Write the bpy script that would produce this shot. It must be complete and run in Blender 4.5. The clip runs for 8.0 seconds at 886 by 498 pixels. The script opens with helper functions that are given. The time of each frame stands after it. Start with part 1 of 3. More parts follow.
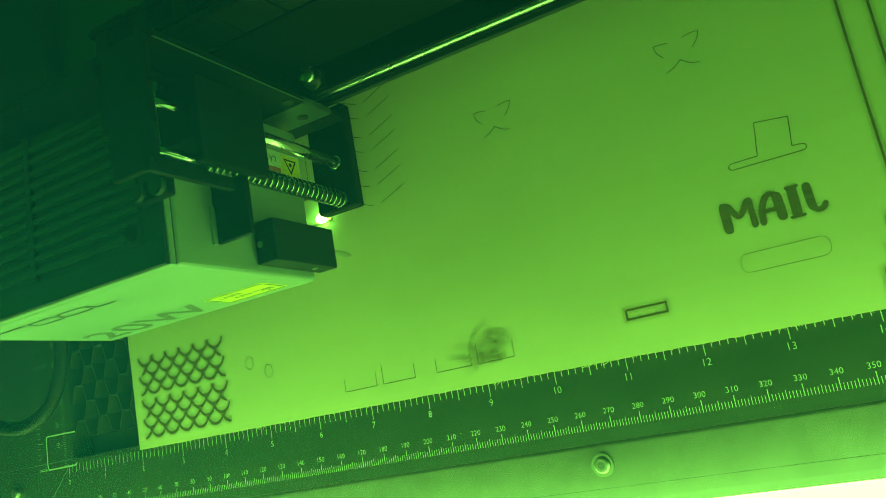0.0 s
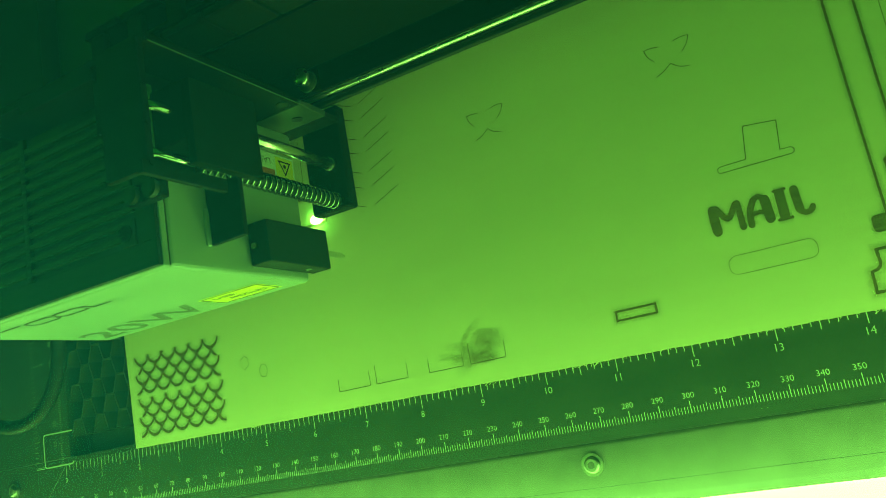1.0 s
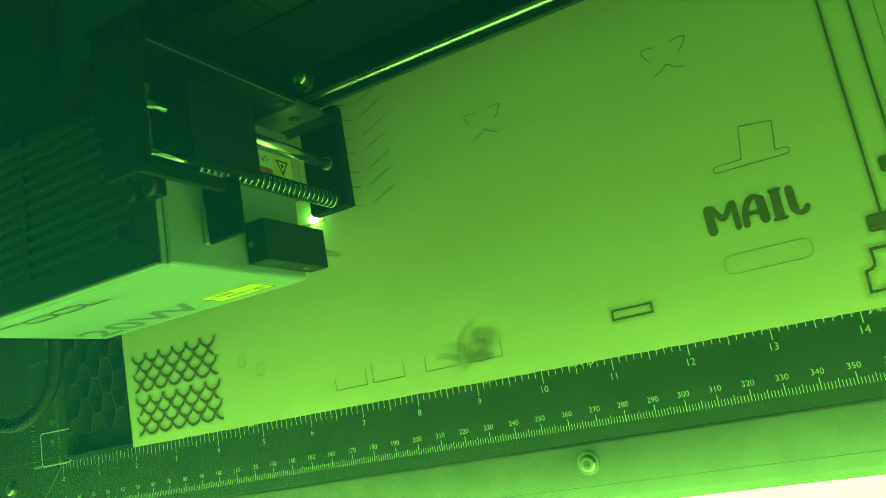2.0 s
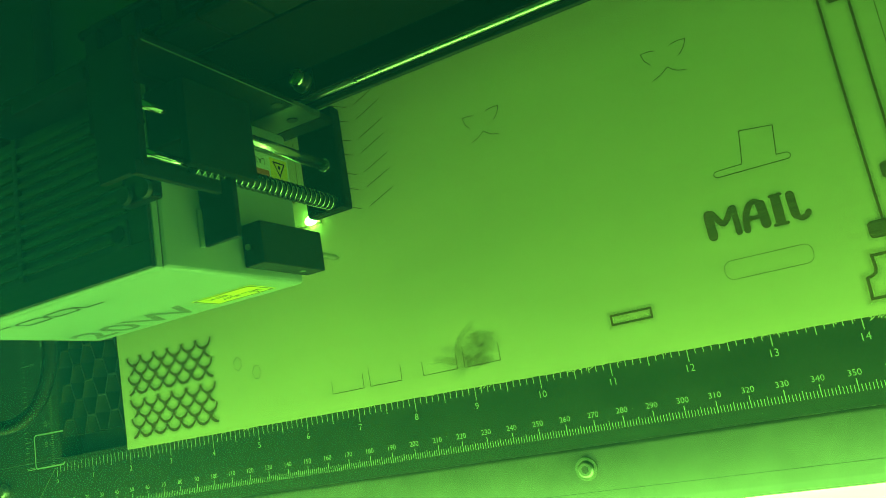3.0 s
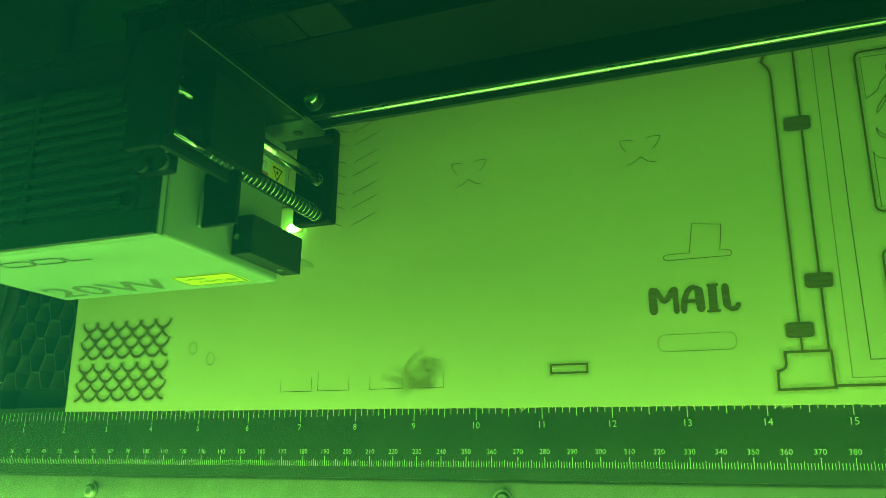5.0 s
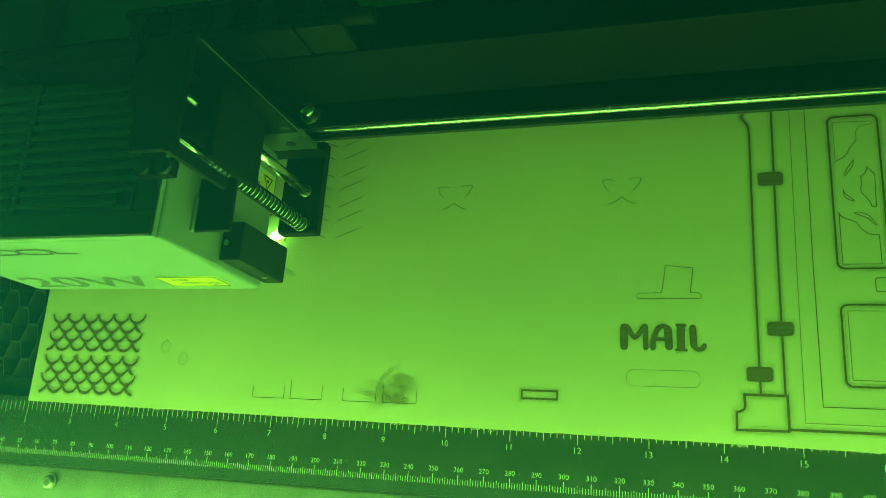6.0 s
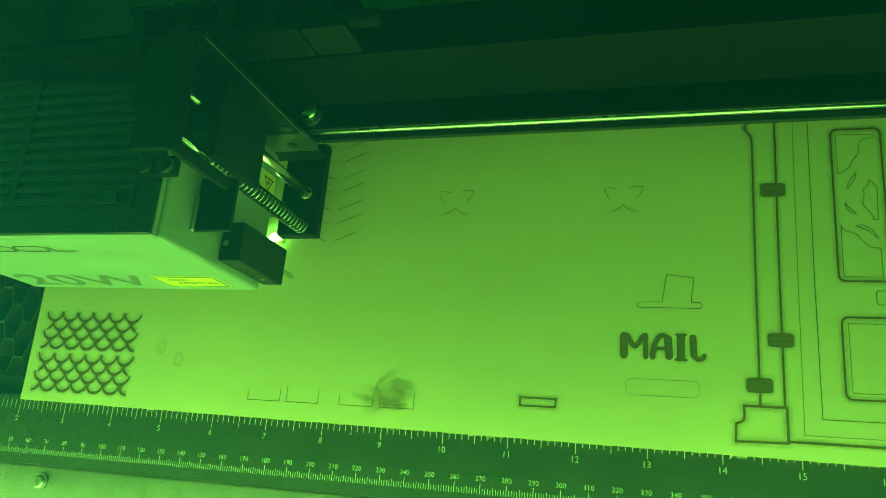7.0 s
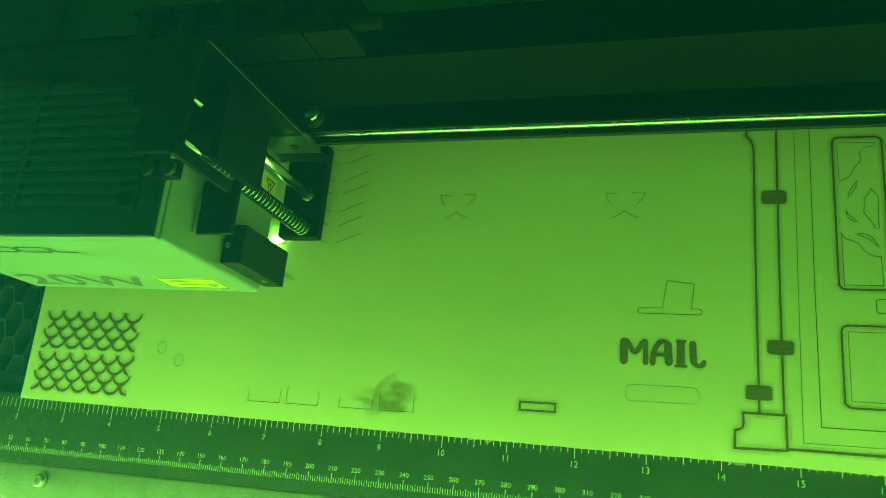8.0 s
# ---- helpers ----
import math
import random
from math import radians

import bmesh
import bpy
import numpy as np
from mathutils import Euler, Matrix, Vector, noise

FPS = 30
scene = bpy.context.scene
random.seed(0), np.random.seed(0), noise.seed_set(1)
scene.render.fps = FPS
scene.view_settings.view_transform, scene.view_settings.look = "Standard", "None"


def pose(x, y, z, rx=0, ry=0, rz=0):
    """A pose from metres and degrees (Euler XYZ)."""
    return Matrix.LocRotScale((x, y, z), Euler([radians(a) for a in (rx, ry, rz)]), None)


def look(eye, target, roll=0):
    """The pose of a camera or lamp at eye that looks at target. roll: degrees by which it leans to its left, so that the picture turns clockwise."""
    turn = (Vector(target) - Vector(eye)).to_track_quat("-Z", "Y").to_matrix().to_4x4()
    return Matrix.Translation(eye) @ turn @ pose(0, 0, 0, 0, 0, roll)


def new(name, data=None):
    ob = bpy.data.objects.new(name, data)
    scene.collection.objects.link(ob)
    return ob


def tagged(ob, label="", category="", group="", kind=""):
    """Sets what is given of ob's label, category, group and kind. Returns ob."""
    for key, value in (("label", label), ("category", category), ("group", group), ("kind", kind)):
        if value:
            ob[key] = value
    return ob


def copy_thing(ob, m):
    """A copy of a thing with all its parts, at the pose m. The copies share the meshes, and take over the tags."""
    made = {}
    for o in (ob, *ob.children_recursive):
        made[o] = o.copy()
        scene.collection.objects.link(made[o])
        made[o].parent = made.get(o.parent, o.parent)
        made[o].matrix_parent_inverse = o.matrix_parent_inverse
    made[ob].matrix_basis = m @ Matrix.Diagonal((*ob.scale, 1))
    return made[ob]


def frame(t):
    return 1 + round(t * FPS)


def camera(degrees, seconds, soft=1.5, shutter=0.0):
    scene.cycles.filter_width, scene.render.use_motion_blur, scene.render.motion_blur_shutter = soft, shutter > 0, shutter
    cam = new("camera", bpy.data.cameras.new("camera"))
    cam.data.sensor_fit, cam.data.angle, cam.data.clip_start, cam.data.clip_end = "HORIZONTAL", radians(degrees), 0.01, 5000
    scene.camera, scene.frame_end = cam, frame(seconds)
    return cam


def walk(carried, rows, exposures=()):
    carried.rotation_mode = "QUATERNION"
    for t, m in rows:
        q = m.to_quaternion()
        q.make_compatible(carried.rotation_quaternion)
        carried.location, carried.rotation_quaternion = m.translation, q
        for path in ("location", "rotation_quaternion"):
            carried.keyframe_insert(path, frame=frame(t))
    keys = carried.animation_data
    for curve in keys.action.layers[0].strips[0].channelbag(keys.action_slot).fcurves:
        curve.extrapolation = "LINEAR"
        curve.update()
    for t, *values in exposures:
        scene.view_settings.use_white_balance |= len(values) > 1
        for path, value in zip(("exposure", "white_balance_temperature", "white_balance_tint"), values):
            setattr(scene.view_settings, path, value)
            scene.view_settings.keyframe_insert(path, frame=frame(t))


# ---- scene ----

cam = camera(58.7, 8.0, soft=0.85)
PATH = [
    (0, (0.34967, -0.00530, 0.26069), (0.21939, 0.05772, -0.00210), -77.4),
    (0.5, (0.35088, -0.00445, 0.26040), (0.22006, 0.05810, -0.00223), -77.6),
    (1, (0.35347, -0.00559, 0.26164), (0.22292, 0.05717, -0.00107), -77.4),
    (1.5, (0.35445, -0.00710, 0.26257), (0.22411, 0.05594, -0.00018), -77.2),
    (3, (0.35309, -0.00433, 0.26078), (0.22433, 0.05795, -0.00293), -76.9),
    (3.5, (0.35371, -0.00556, 0.26032), (0.22587, 0.05844, -0.00342), -75.4),
    (4, (0.35377, -0.00383, 0.26124), (0.23011, 0.06120, -0.00424), -72.6),
    (4.2, (0.35627, -0.00080, 0.26090), (0.23244, 0.06141, -0.00518), -72.2),
    (5.3, (0.35038, -0.02328, 0.29529), (0.25167, 0.06315, 0.02550), -49.6),
    (5.5, (0.34798, -0.01737, 0.29816), (0.25320, 0.06544, 0.02584), -49.0),
    (6, (0.34560, -0.01683, 0.29862), (0.25576, 0.06852, 0.02541), -44.9),
    (6.5, (0.34530, -0.02000, 0.29815), (0.25702, 0.06973, 0.02583), -42.3),
    (7, (0.34233, -0.01705, 0.29798), (0.25509, 0.07067, 0.02468), -42.3),
    (7.5, (0.34150, -0.01589, 0.29846), (0.25432, 0.07156, 0.02506), -42.1),
    (8, (0.34168, -0.01470, 0.29944), (0.25477, 0.07193, 0.02569), -42.0),
]
walk(cam, [(t, look(eye, target, roll)) for t, eye, target, roll in PATH],
     exposures=[(0, 0.0), (4.2, 0.0), (5.4, 0.15), (8.0, 0.16)])

# ---- light: daylight through the open front, dim room above the lid ----
world = bpy.data.worlds.new("world")
scene.world = world
world.use_nodes = True
sky = world.node_tree.nodes.new("ShaderNodeTexSky")
sky.sky_type, sky.sun_disc = "NISHITA", False
sky.sun_elevation, sky.sun_rotation = radians(38), radians(-80)
world.node_tree.links.new(sky.outputs[0], world.node_tree.nodes["Background"].inputs[0])
world.node_tree.nodes["Background"].inputs[1].default_value = 0.076
FRONT_LOW, FRONT_HIGH = 11.0, 2.2


# ---- materials ----
def nodes_of(name):
    m = bpy.data.materials.new(name)
    m.use_nodes = True
    return m, m.node_tree.nodes, m.node_tree.links


def noise_tex(n, k, scale, detail=6, rough=0.6, stretch=None):
    tex = n.new("ShaderNodeTexNoise")
    tex.inputs["Scale"].default_value, tex.inputs["Detail"].default_value = scale, detail
    tex.inputs["Roughness"].default_value = rough
    co = n.new("ShaderNodeTexCoord")
    if stretch:
        mp = n.new("ShaderNodeMapping")
        mp.inputs["Scale"].default_value = stretch
        k.new(co.outputs["Object"], mp.inputs["Vector"])
        k.new(mp.outputs[0], tex.inputs["Vector"])
    else:
        k.new(co.outputs["Object"], tex.inputs["Vector"])
    return tex.outputs["Fac"]


def mix_col(n, k, fac, a, b):
    mx = n.new("ShaderNodeMix")
    mx.data_type = "RGBA"
    for sock, v in ((mx.inputs[0], fac), (mx.inputs[6], a), (mx.inputs[7], b)):
        if isinstance(v, (int, float)):
            sock.default_value = v
        elif isinstance(v, tuple):
            sock.default_value = (*v, 1)
        else:
            k.new(v, sock)
    return mx.outputs[2]


def ramp(n, k, fac, lo, hi):
    mr = n.new("ShaderNodeMapRange")
    mr.inputs[1].default_value, mr.inputs[2].default_value = lo, hi
    k.new(fac, mr.inputs[0])
    return mr.outputs[0]


def surface(name, a, b, rough=0.5, metal=0.0, scale=120, bump=0.05, stretch=None, fine=1500, spec=0.5):
    """A material of two tones with coarse stains, fine grain and a little relief."""
    m, n, k = nodes_of(name)
    p = n["Principled BSDF"]
    coarse = ramp(n, k, noise_tex(n, k, scale, stretch=stretch), 0.3, 0.7)
    grain = noise_tex(n, k, fine, 3, stretch=stretch)
    col = mix_col(n, k, coarse, a, b)
    col = mix_col(n, k, ramp(n, k, grain, 0.35, 1.2), col, tuple(c * 0.6 for c in a))
    k.new(col, p.inputs["Base Color"])
    p.inputs["Metallic"].default_value = metal
    p.inputs["Specular IOR Level"].default_value = spec
    rr = n.new("ShaderNodeMapRange")
    rr.inputs[3].default_value, rr.inputs[4].default_value = rough * 0.85, min(1, rough * 1.2)
    k.new(coarse, rr.inputs[0])
    k.new(rr.outputs[0], p.inputs["Roughness"])
    bp = n.new("ShaderNodeBump")
    bp.inputs["Strength"].default_value, bp.inputs["Distance"].default_value = bump, 0.0005
    k.new(grain, bp.inputs["Height"])
    k.new(bp.outputs[0], p.inputs["Normal"])
    return m


def plywood():
    m, n, k = nodes_of("birch_plywood")
    p = n["Principled BSDF"]
    wide = ramp(n, k, noise_tex(n, k, 14, 5, 0.6, (0.35, 2.2, 1)), 0.3, 0.7)
    grain = noise_tex(n, k, 160, 6, 0.7, (0.12, 1.6, 1))
    pores = noise_tex(n, k, 1300, 3, 0.6, (0.11, 1.0, 1))
    col = mix_col(n, k, wide, (0.73, 0.61, 0.44), (0.76, 0.64, 0.46))
    col = mix_col(n, k, ramp(n, k, grain, 0.42, 2.2), col, (0.50, 0.38, 0.24))
    col = mix_col(n, k, ramp(n, k, pores, 0.56, 1.1), col, (0.50, 0.38, 0.23))
    k.new(col, p.inputs["Base Color"])
    p.inputs["Roughness"].default_value = 0.62
    p.inputs["Specular IOR Level"].default_value = 0.3
    bp = n.new("ShaderNodeBump")
    bp.inputs["Strength"].default_value, bp.inputs["Distance"].default_value = 0.13, 0.0004
    k.new(mix_col(n, k, 0.9, grain, pores), bp.inputs["Height"])
    k.new(bp.outputs[0], p.inputs["Normal"])
    return m


def scorch(name, colour, top):
    """Soot that thins out to the sides, by the mesh's own 'fade' values."""
    m, n, k = nodes_of(name)
    p = n["Principled BSDF"]
    p.inputs["Base Color"].default_value = (*colour, 1)
    p.inputs["Roughness"].default_value = 0.8
    p.inputs["Specular IOR Level"].default_value = 0.1
    at = n.new("ShaderNodeAttribute")
    at.attribute_name = "fade"
    mul = n.new("ShaderNodeMath")
    mul.operation = "MULTIPLY"
    k.new(at.outputs["Fac"], mul.inputs[0])
    k.new(ramp(n, k, noise_tex(n, k, 150, 4), 0.10, 0.75), mul.inputs[1])
    mul2 = n.new("ShaderNodeMath")
    mul2.operation = "MULTIPLY"
    k.new(mul.outputs[0], mul2.inputs[0])
    mul2.inputs[1].default_value = top
    k.new(mul2.outputs[0], p.inputs["Alpha"])
    return m


def acrylic(name, hazed):
    """Green laser-safe sheet: tinted; its upper side is glossy, with reflected haze painted on as a thin, uneven film.
    """
    m, n, k = nodes_of(name)
    n.remove(n["Principled BSDF"])
    out = n["Material Output"]
    tr = n.new("ShaderNodeBsdfTransparent")
    tr.inputs[0].default_value = (0.515, 0.955, 0.315, 1)
    if not hazed:
        k.new(tr.outputs[0], out.inputs[0])
        return m
    haze = n.new("ShaderNodeBsdfDiffuse")
    haze.inputs[0].default_value = (0.012, 0.60, 0.095, 1)
    gl = n.new("ShaderNodeBsdfGlossy")
    gl.inputs["Roughness"].default_value = 0.25
    gl.inputs[0].default_value = (0.04, 0.95, 0.42, 1)
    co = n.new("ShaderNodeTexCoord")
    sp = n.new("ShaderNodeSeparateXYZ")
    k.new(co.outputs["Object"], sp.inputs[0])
    # the painted haze is strongest at the front and thins towards the back
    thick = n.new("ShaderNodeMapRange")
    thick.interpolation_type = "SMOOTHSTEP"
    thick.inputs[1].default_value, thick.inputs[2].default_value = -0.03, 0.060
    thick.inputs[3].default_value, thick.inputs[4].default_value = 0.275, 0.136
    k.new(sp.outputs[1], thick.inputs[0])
    blot = n.new("ShaderNodeMapRange")
    blot.inputs[1].default_value, blot.inputs[2].default_value = 0.3, 0.7
    blot.inputs[3].default_value, blot.inputs[4].default_value = 0.85, 1.15
    k.new(noise_tex(n, k, 18, 4), blot.inputs[0])
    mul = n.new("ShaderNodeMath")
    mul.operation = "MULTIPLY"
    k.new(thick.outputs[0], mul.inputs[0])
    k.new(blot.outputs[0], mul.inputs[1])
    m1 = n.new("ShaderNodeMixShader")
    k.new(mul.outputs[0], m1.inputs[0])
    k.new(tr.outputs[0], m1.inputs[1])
    k.new(haze.outputs[0], m1.inputs[2])
    m2 = n.new("ShaderNodeMixShader")
    m2.inputs[0].default_value = 0.04
    k.new(m1.outputs[0], m2.inputs[1])
    k.new(gl.outputs[0], m2.inputs[2])
    k.new(m2.outputs[0], out.inputs[0])
    return m


def glow(name, colour, strength):
    m, n, k = nodes_of(name)
    p = n["Principled BSDF"]
    p.inputs["Base Color"].default_value = (*colour, 1)
    p.inputs["Emission Color"].default_value = (*colour, 1)
    p.inputs["Emission Strength"].default_value = strength
    return m


M_PLY = plywood()
M_EDGE = surface("plywood_edge", (0.42, 0.30, 0.17), (0.60, 0.46, 0.28), 0.8, scale=300)
M_CHAR = surface("charred_wood", (0.16, 0.115, 0.058), (0.25, 0.18, 0.09), 0.85, scale=500, spec=0.15)
M_ENGR = surface("engraved_wood", (0.155, 0.11, 0.058), (0.255, 0.18, 0.095), 0.85, scale=420, stretch=(0.12, 3, 1), bump=0.8, spec=0.15)
M_LINE = surface("scored_line", (0.12, 0.088, 0.048), (0.20, 0.145, 0.08), 0.85, scale=400, spec=0.15)
M_PALELINE = surface("pale_scored_line", (0.26, 0.19, 0.10), (0.40, 0.30, 0.17), 0.85, scale=120, spec=0.15)
M_SOOT = scorch("scorch", (0.48, 0.27, 0.04), 0.30)
M_SMOKE = scorch("smoke_stain", (0.14, 0.082, 0.022), 0.92)
M_WISP = scorch("smoke_film", (0.30, 0.19, 0.07), 0.30)
M_PLATE = surface("black_anodised_plate", (0.036, 0.045, 0.046), (0.044, 0.054, 0.055), 0.38, scale=60, bump=0.02, spec=0.45)
M_STRIP = surface("grey_aluminium_strip", (0.20, 0.20, 0.20), (0.22, 0.22, 0.22), 0.55, 0.45, scale=9, bump=0.0, fine=90)
M_PRINT = surface("white_print", (0.52, 0.53, 0.52), (0.60, 0.61, 0.60), 0.6, scale=300)
M_FOIL = surface("honeycomb_foil", (0.045, 0.049, 0.05), (0.07, 0.075, 0.077), 0.5, 0.2, scale=200)
M_DARK = surface("dark_tray", (0.010, 0.010, 0.011), (0.018, 0.018, 0.019), 0.6, scale=40)
M_WALL = surface("black_enclosure", (0.012, 0.012, 0.013), (0.022, 0.022, 0.023), 0.7, scale=20)
M_SHELL = surface("light_grey_shell", (0.28, 0.32, 0.315), (0.325, 0.37, 0.365), 0.42, 0.25, scale=60, bump=0.10, fine=2600)
M_TOP = surface("dark_grey_cover", (0.013, 0.014, 0.016), (0.021, 0.023, 0.025), 0.5, scale=80, spec=0.35)
M_SLAT = surface("vent_slat", (0.013, 0.0145, 0.0155), (0.020, 0.022, 0.024), 0.42, scale=80, spec=0.5)
M_BLACK = surface("black_anodised_metal", (0.0040, 0.0040, 0.0045), (0.007, 0.007, 0.0075), 0.55, scale=90, bump=0.02, spec=0.13)
M_RAIL = surface("black_rail_paint", (0.0052, 0.0052, 0.0046), (0.0075, 0.0075, 0.0066), 0.45, scale=50, bump=0.0, spec=0.03)
M_PLASTIC = surface("black_plastic", (0.006, 0.0075, 0.0075), (0.010, 0.012, 0.012), 0.5, scale=150, spec=0.2)
M_CHROME = surface("ground_steel", (0.40, 0.41, 0.41), (0.50, 0.51, 0.51), 0.13, 1.0, scale=60, bump=0.0)
M_STEEL = surface("polished_steel", (0.62, 0.62, 0.62), (0.72, 0.72, 0.72), 0.26, 1.0, scale=60, bump=0.0)
M_BRASS = surface("bright_screw_steel", (0.33, 0.32, 0.30), (0.41, 0.40, 0.37), 0.36, 1.0, scale=400, bump=0.05)
M_YELLOW = surface("yellow_sticker", (0.84, 0.62, 0.006), (0.88, 0.66, 0.008), 0.45, scale=60, bump=0.0)
M_INK = surface("dark_ink", (0.022, 0.022, 0.022), (0.032, 0.032, 0.032), 0.5, scale=200)
M_FAINT = surface("faint_print", (0.34, 0.34, 0.33), (0.42, 0.42, 0.41), 0.6, scale=300)
M_GREYINK = surface("grey_ink", (0.10, 0.10, 0.10), (0.13, 0.13, 0.13), 0.5, scale=200)
M_RED = surface("red_label", (0.50, 0.10, 0.05), (0.58, 0.13, 0.07), 0.5, scale=100)
M_PAPER = surface("white_label", (0.66, 0.66, 0.64), (0.74, 0.74, 0.72), 0.5, scale=100)
M_LID, M_LIDTOP = acrylic("green_acrylic", False), acrylic("green_acrylic_hazed", True)
M_SPARK = glow("laser_spark", (0.60, 1.0, 0.75), 60.0)
M_EMBER = glow("spark_ember", (1.0, 0.55, 0.05), 14.0)


# ---- building helpers ----
def empty(name, place=(0, 0, 0), **tags):
    ob = new(name)
    ob.location = place
    ob.empty_display_size = 0.01
    return tagged(ob, **tags)


def part(name, bm, material, parent=None, label="", smooth=False):
    me = bpy.data.meshes.new(name)
    bm.normal_update()
    bm.to_mesh(me)
    bm.free()
    for mat in material if isinstance(material, (list, tuple)) else [material]:
        me.materials.append(mat)
    if smooth:
        for f in me.polygons:
            f.use_smooth = True
    ob = new(name, me)
    if parent:
        ob.parent = parent
    if label:
        ob["label"] = label
    return ob


def box(bm, x0, x1, y0, y1, z0, z1, bevel=0.0, seg=2):
    """A box between two corners, its edges rounded by bevel."""
    g = bmesh.ops.create_cube(bm, size=1, matrix=Matrix.LocRotScale(
        ((x0 + x1) / 2, (y0 + y1) / 2, (z0 + z1) / 2), None, (abs(x1 - x0), abs(y1 - y0), abs(z1 - z0))))
    if bevel:
        es = list({e for v in g["verts"] for e in v.link_edges})
        bmesh.ops.bevel(bm, geom=es, offset=bevel, segments=seg, affect="EDGES", profile=0.6)
    return bm


def boxed(*a, **kw):
    return box(bmesh.new(), *a, **kw)


def rod(bm, a, b, r0, r1=None, seg=24):
    a, b = Vector(a), Vector(b)
    m = Matrix.Translation((a + b) / 2) @ (b - a).to_track_quat("Z", "Y").to_matrix().to_4x4()
    bmesh.ops.create_cone(bm, cap_ends=True, segments=seg, radius1=r0, radius2=r0 if r1 is None else r1, depth=(b - a).length, matrix=m)
    return bm


def ribbon(bm, pts, width, z, closed=False, fade=None, caps=False, taper=False):
    """A flat strip of that width along a line of (x, y). fade: also columns that thin out to the sides, in a layer of that name."""
    p = [Vector((q[0], q[1])) for q in pts]
    n = len(p)
    lay = bm.verts.layers.float.get("fade") or (bm.verts.layers.float.new("fade") if fade else None)
    rows = []
    for i in range(n):
        a = p[i - 1] if (i or closed) else p[i]
        c = p[(i + 1) % n] if (i < n - 1 or closed) else p[i]
        d1, d2 = (p[i] - a), (c - p[i])
        d1 = d1.normalized() if d1.length else d2.normalized()
        d2 = d2.normalized() if d2.length else d1
        t = (d1 + d2)
        t = t.normalized() if t.length > 1e-6 else d1
        s = Vector((-t.y, t.x)) / max(0.45, t.dot(d1))
        row = []
        for f in ((-1, -0.45, 0.45, 1) if fade else (-1, 1)):
            v = bm.verts.new((p[i].x + s.x * f * width / 2, p[i].y + s.y * f * width / 2, z))
            if fade:
                v[lay] = (1.0 if abs(f) < 0.9 else 0.0) * (min(1.0, 4 * i / n, 4 * (n - 1 - i) / n) if taper else 1.0)
            row.append(v)
        rows.append(row)
    for i in range(n if closed else n - 1):
        a, b = rows[i], rows[(i + 1) % n]
        for j in range(len(a) - 1):
            bm.faces.new((a[j], b[j], b[j + 1], a[j + 1]))
    if caps:
        for q in (p[0], p[-1]):
            bmesh.ops.create_circle(bm, cap_ends=True, segments=14, radius=width / 2, matrix=Matrix.Translation((q.x, q.y, z + 0.000004)))
    return bm


def crescent(bm, pts, thin, thick, z):
    """A curved stroke, thick in its middle and thin at its ends."""
    rows = []
    for i, (x, y) in enumerate(pts):
        (xa, ya), (xb, yb) = pts[max(i - 1, 0)], pts[min(i + 1, len(pts) - 1)]
        t = Vector((xb - xa, yb - ya)).normalized()
        w = (thin + (thick - thin) * math.sin(math.pi * i / (len(pts) - 1)) ** 1.3) / 2
        rows.append([bm.verts.new((x - t.y * w * f, y + t.x * w * f, z)) for f in (-1, 1)])
    for a, b in zip(rows, rows[1:]):
        bm.faces.new((a[0], b[0], b[1], a[1]))
    return bm


def arc(cx, cy, r, a0, a1, n=10, ry=None):
    return [(cx + r * math.cos(radians(a0 + (a1 - a0) * i / n)), cy + (ry or r) * math.sin(radians(a0 + (a1 - a0) * i / n))) for i in range(n + 1)]


def round_rect(x0, x1, y0, y1, r, n=5):
    out = []
    for cx, cy, a in ((x1 - r, y1 - r, 0), (x0 + r, y1 - r, 90), (x0 + r, y0 + r, 180), (x1 - r, y0 + r, 270)):
        out += arc(cx, cy, r, a, a + 90, n)
    return out


def bez(pts, n=8):
    """A smooth line through points."""
    out = []
    q = [pts[0], *pts, pts[-1]]
    for i in range(1, len(q) - 2):
        p0, p1, p2, p3 = (Vector(v) for v in q[i - 1:i + 3])
        for s in range(n):
            t = s / n
            v = 0.5 * (2 * p1 + (p2 - p0) * t + (2 * p0 - 5 * p1 + 4 * p2 - p3) * t * t + (3 * p1 - p0 - 3 * p2 + p3) * t ** 3)
            out.append(tuple(v))
    out.append(tuple(pts[-1]))
    return out


def mm(*pts):
    return [(x / 1000, y / 1000) for x, y in pts]


TEXTS = {}


def lettering(text, size, bold=0.0, thick=0.0):
    """A mesh of flat letters, centred on its origin, from the built-in font. size: the height of its digits."""
    key = (text, size, bold)
    if key not in TEXTS:
        cu = bpy.data.curves.new("lettering", "FONT")
        cu.body, cu.size, cu.offset, cu.extrude = text, size / 0.70, bold, thick
        cu.align_x, cu.align_y, cu.resolution_u = "CENTER", "CENTER", 3
        ob = bpy.data.objects.new("lettering", cu)
        scene.collection.objects.link(ob)
        dg = bpy.context.evaluated_depsgraph_get()
        TEXTS[key] = bpy.data.meshes.new_from_object(ob.evaluated_get(dg))
        bpy.data.objects.remove(ob)
    return TEXTS[key]


def text_part(name, text, size, m, material, parent, bold=0.0, label=""):
    me = lettering(text, size, bold)
    if not me.materials:
        me.materials.append(material)
    ob = new(name, me)
    ob.parent = parent
    ob.matrix_basis = m
    if label:
        ob["label"] = label
    return ob


# ---- the enclosure ----
X0, X1, Y0, Y1 = -0.16, 0.62, -0.043, 0.52
ZL = 0.185

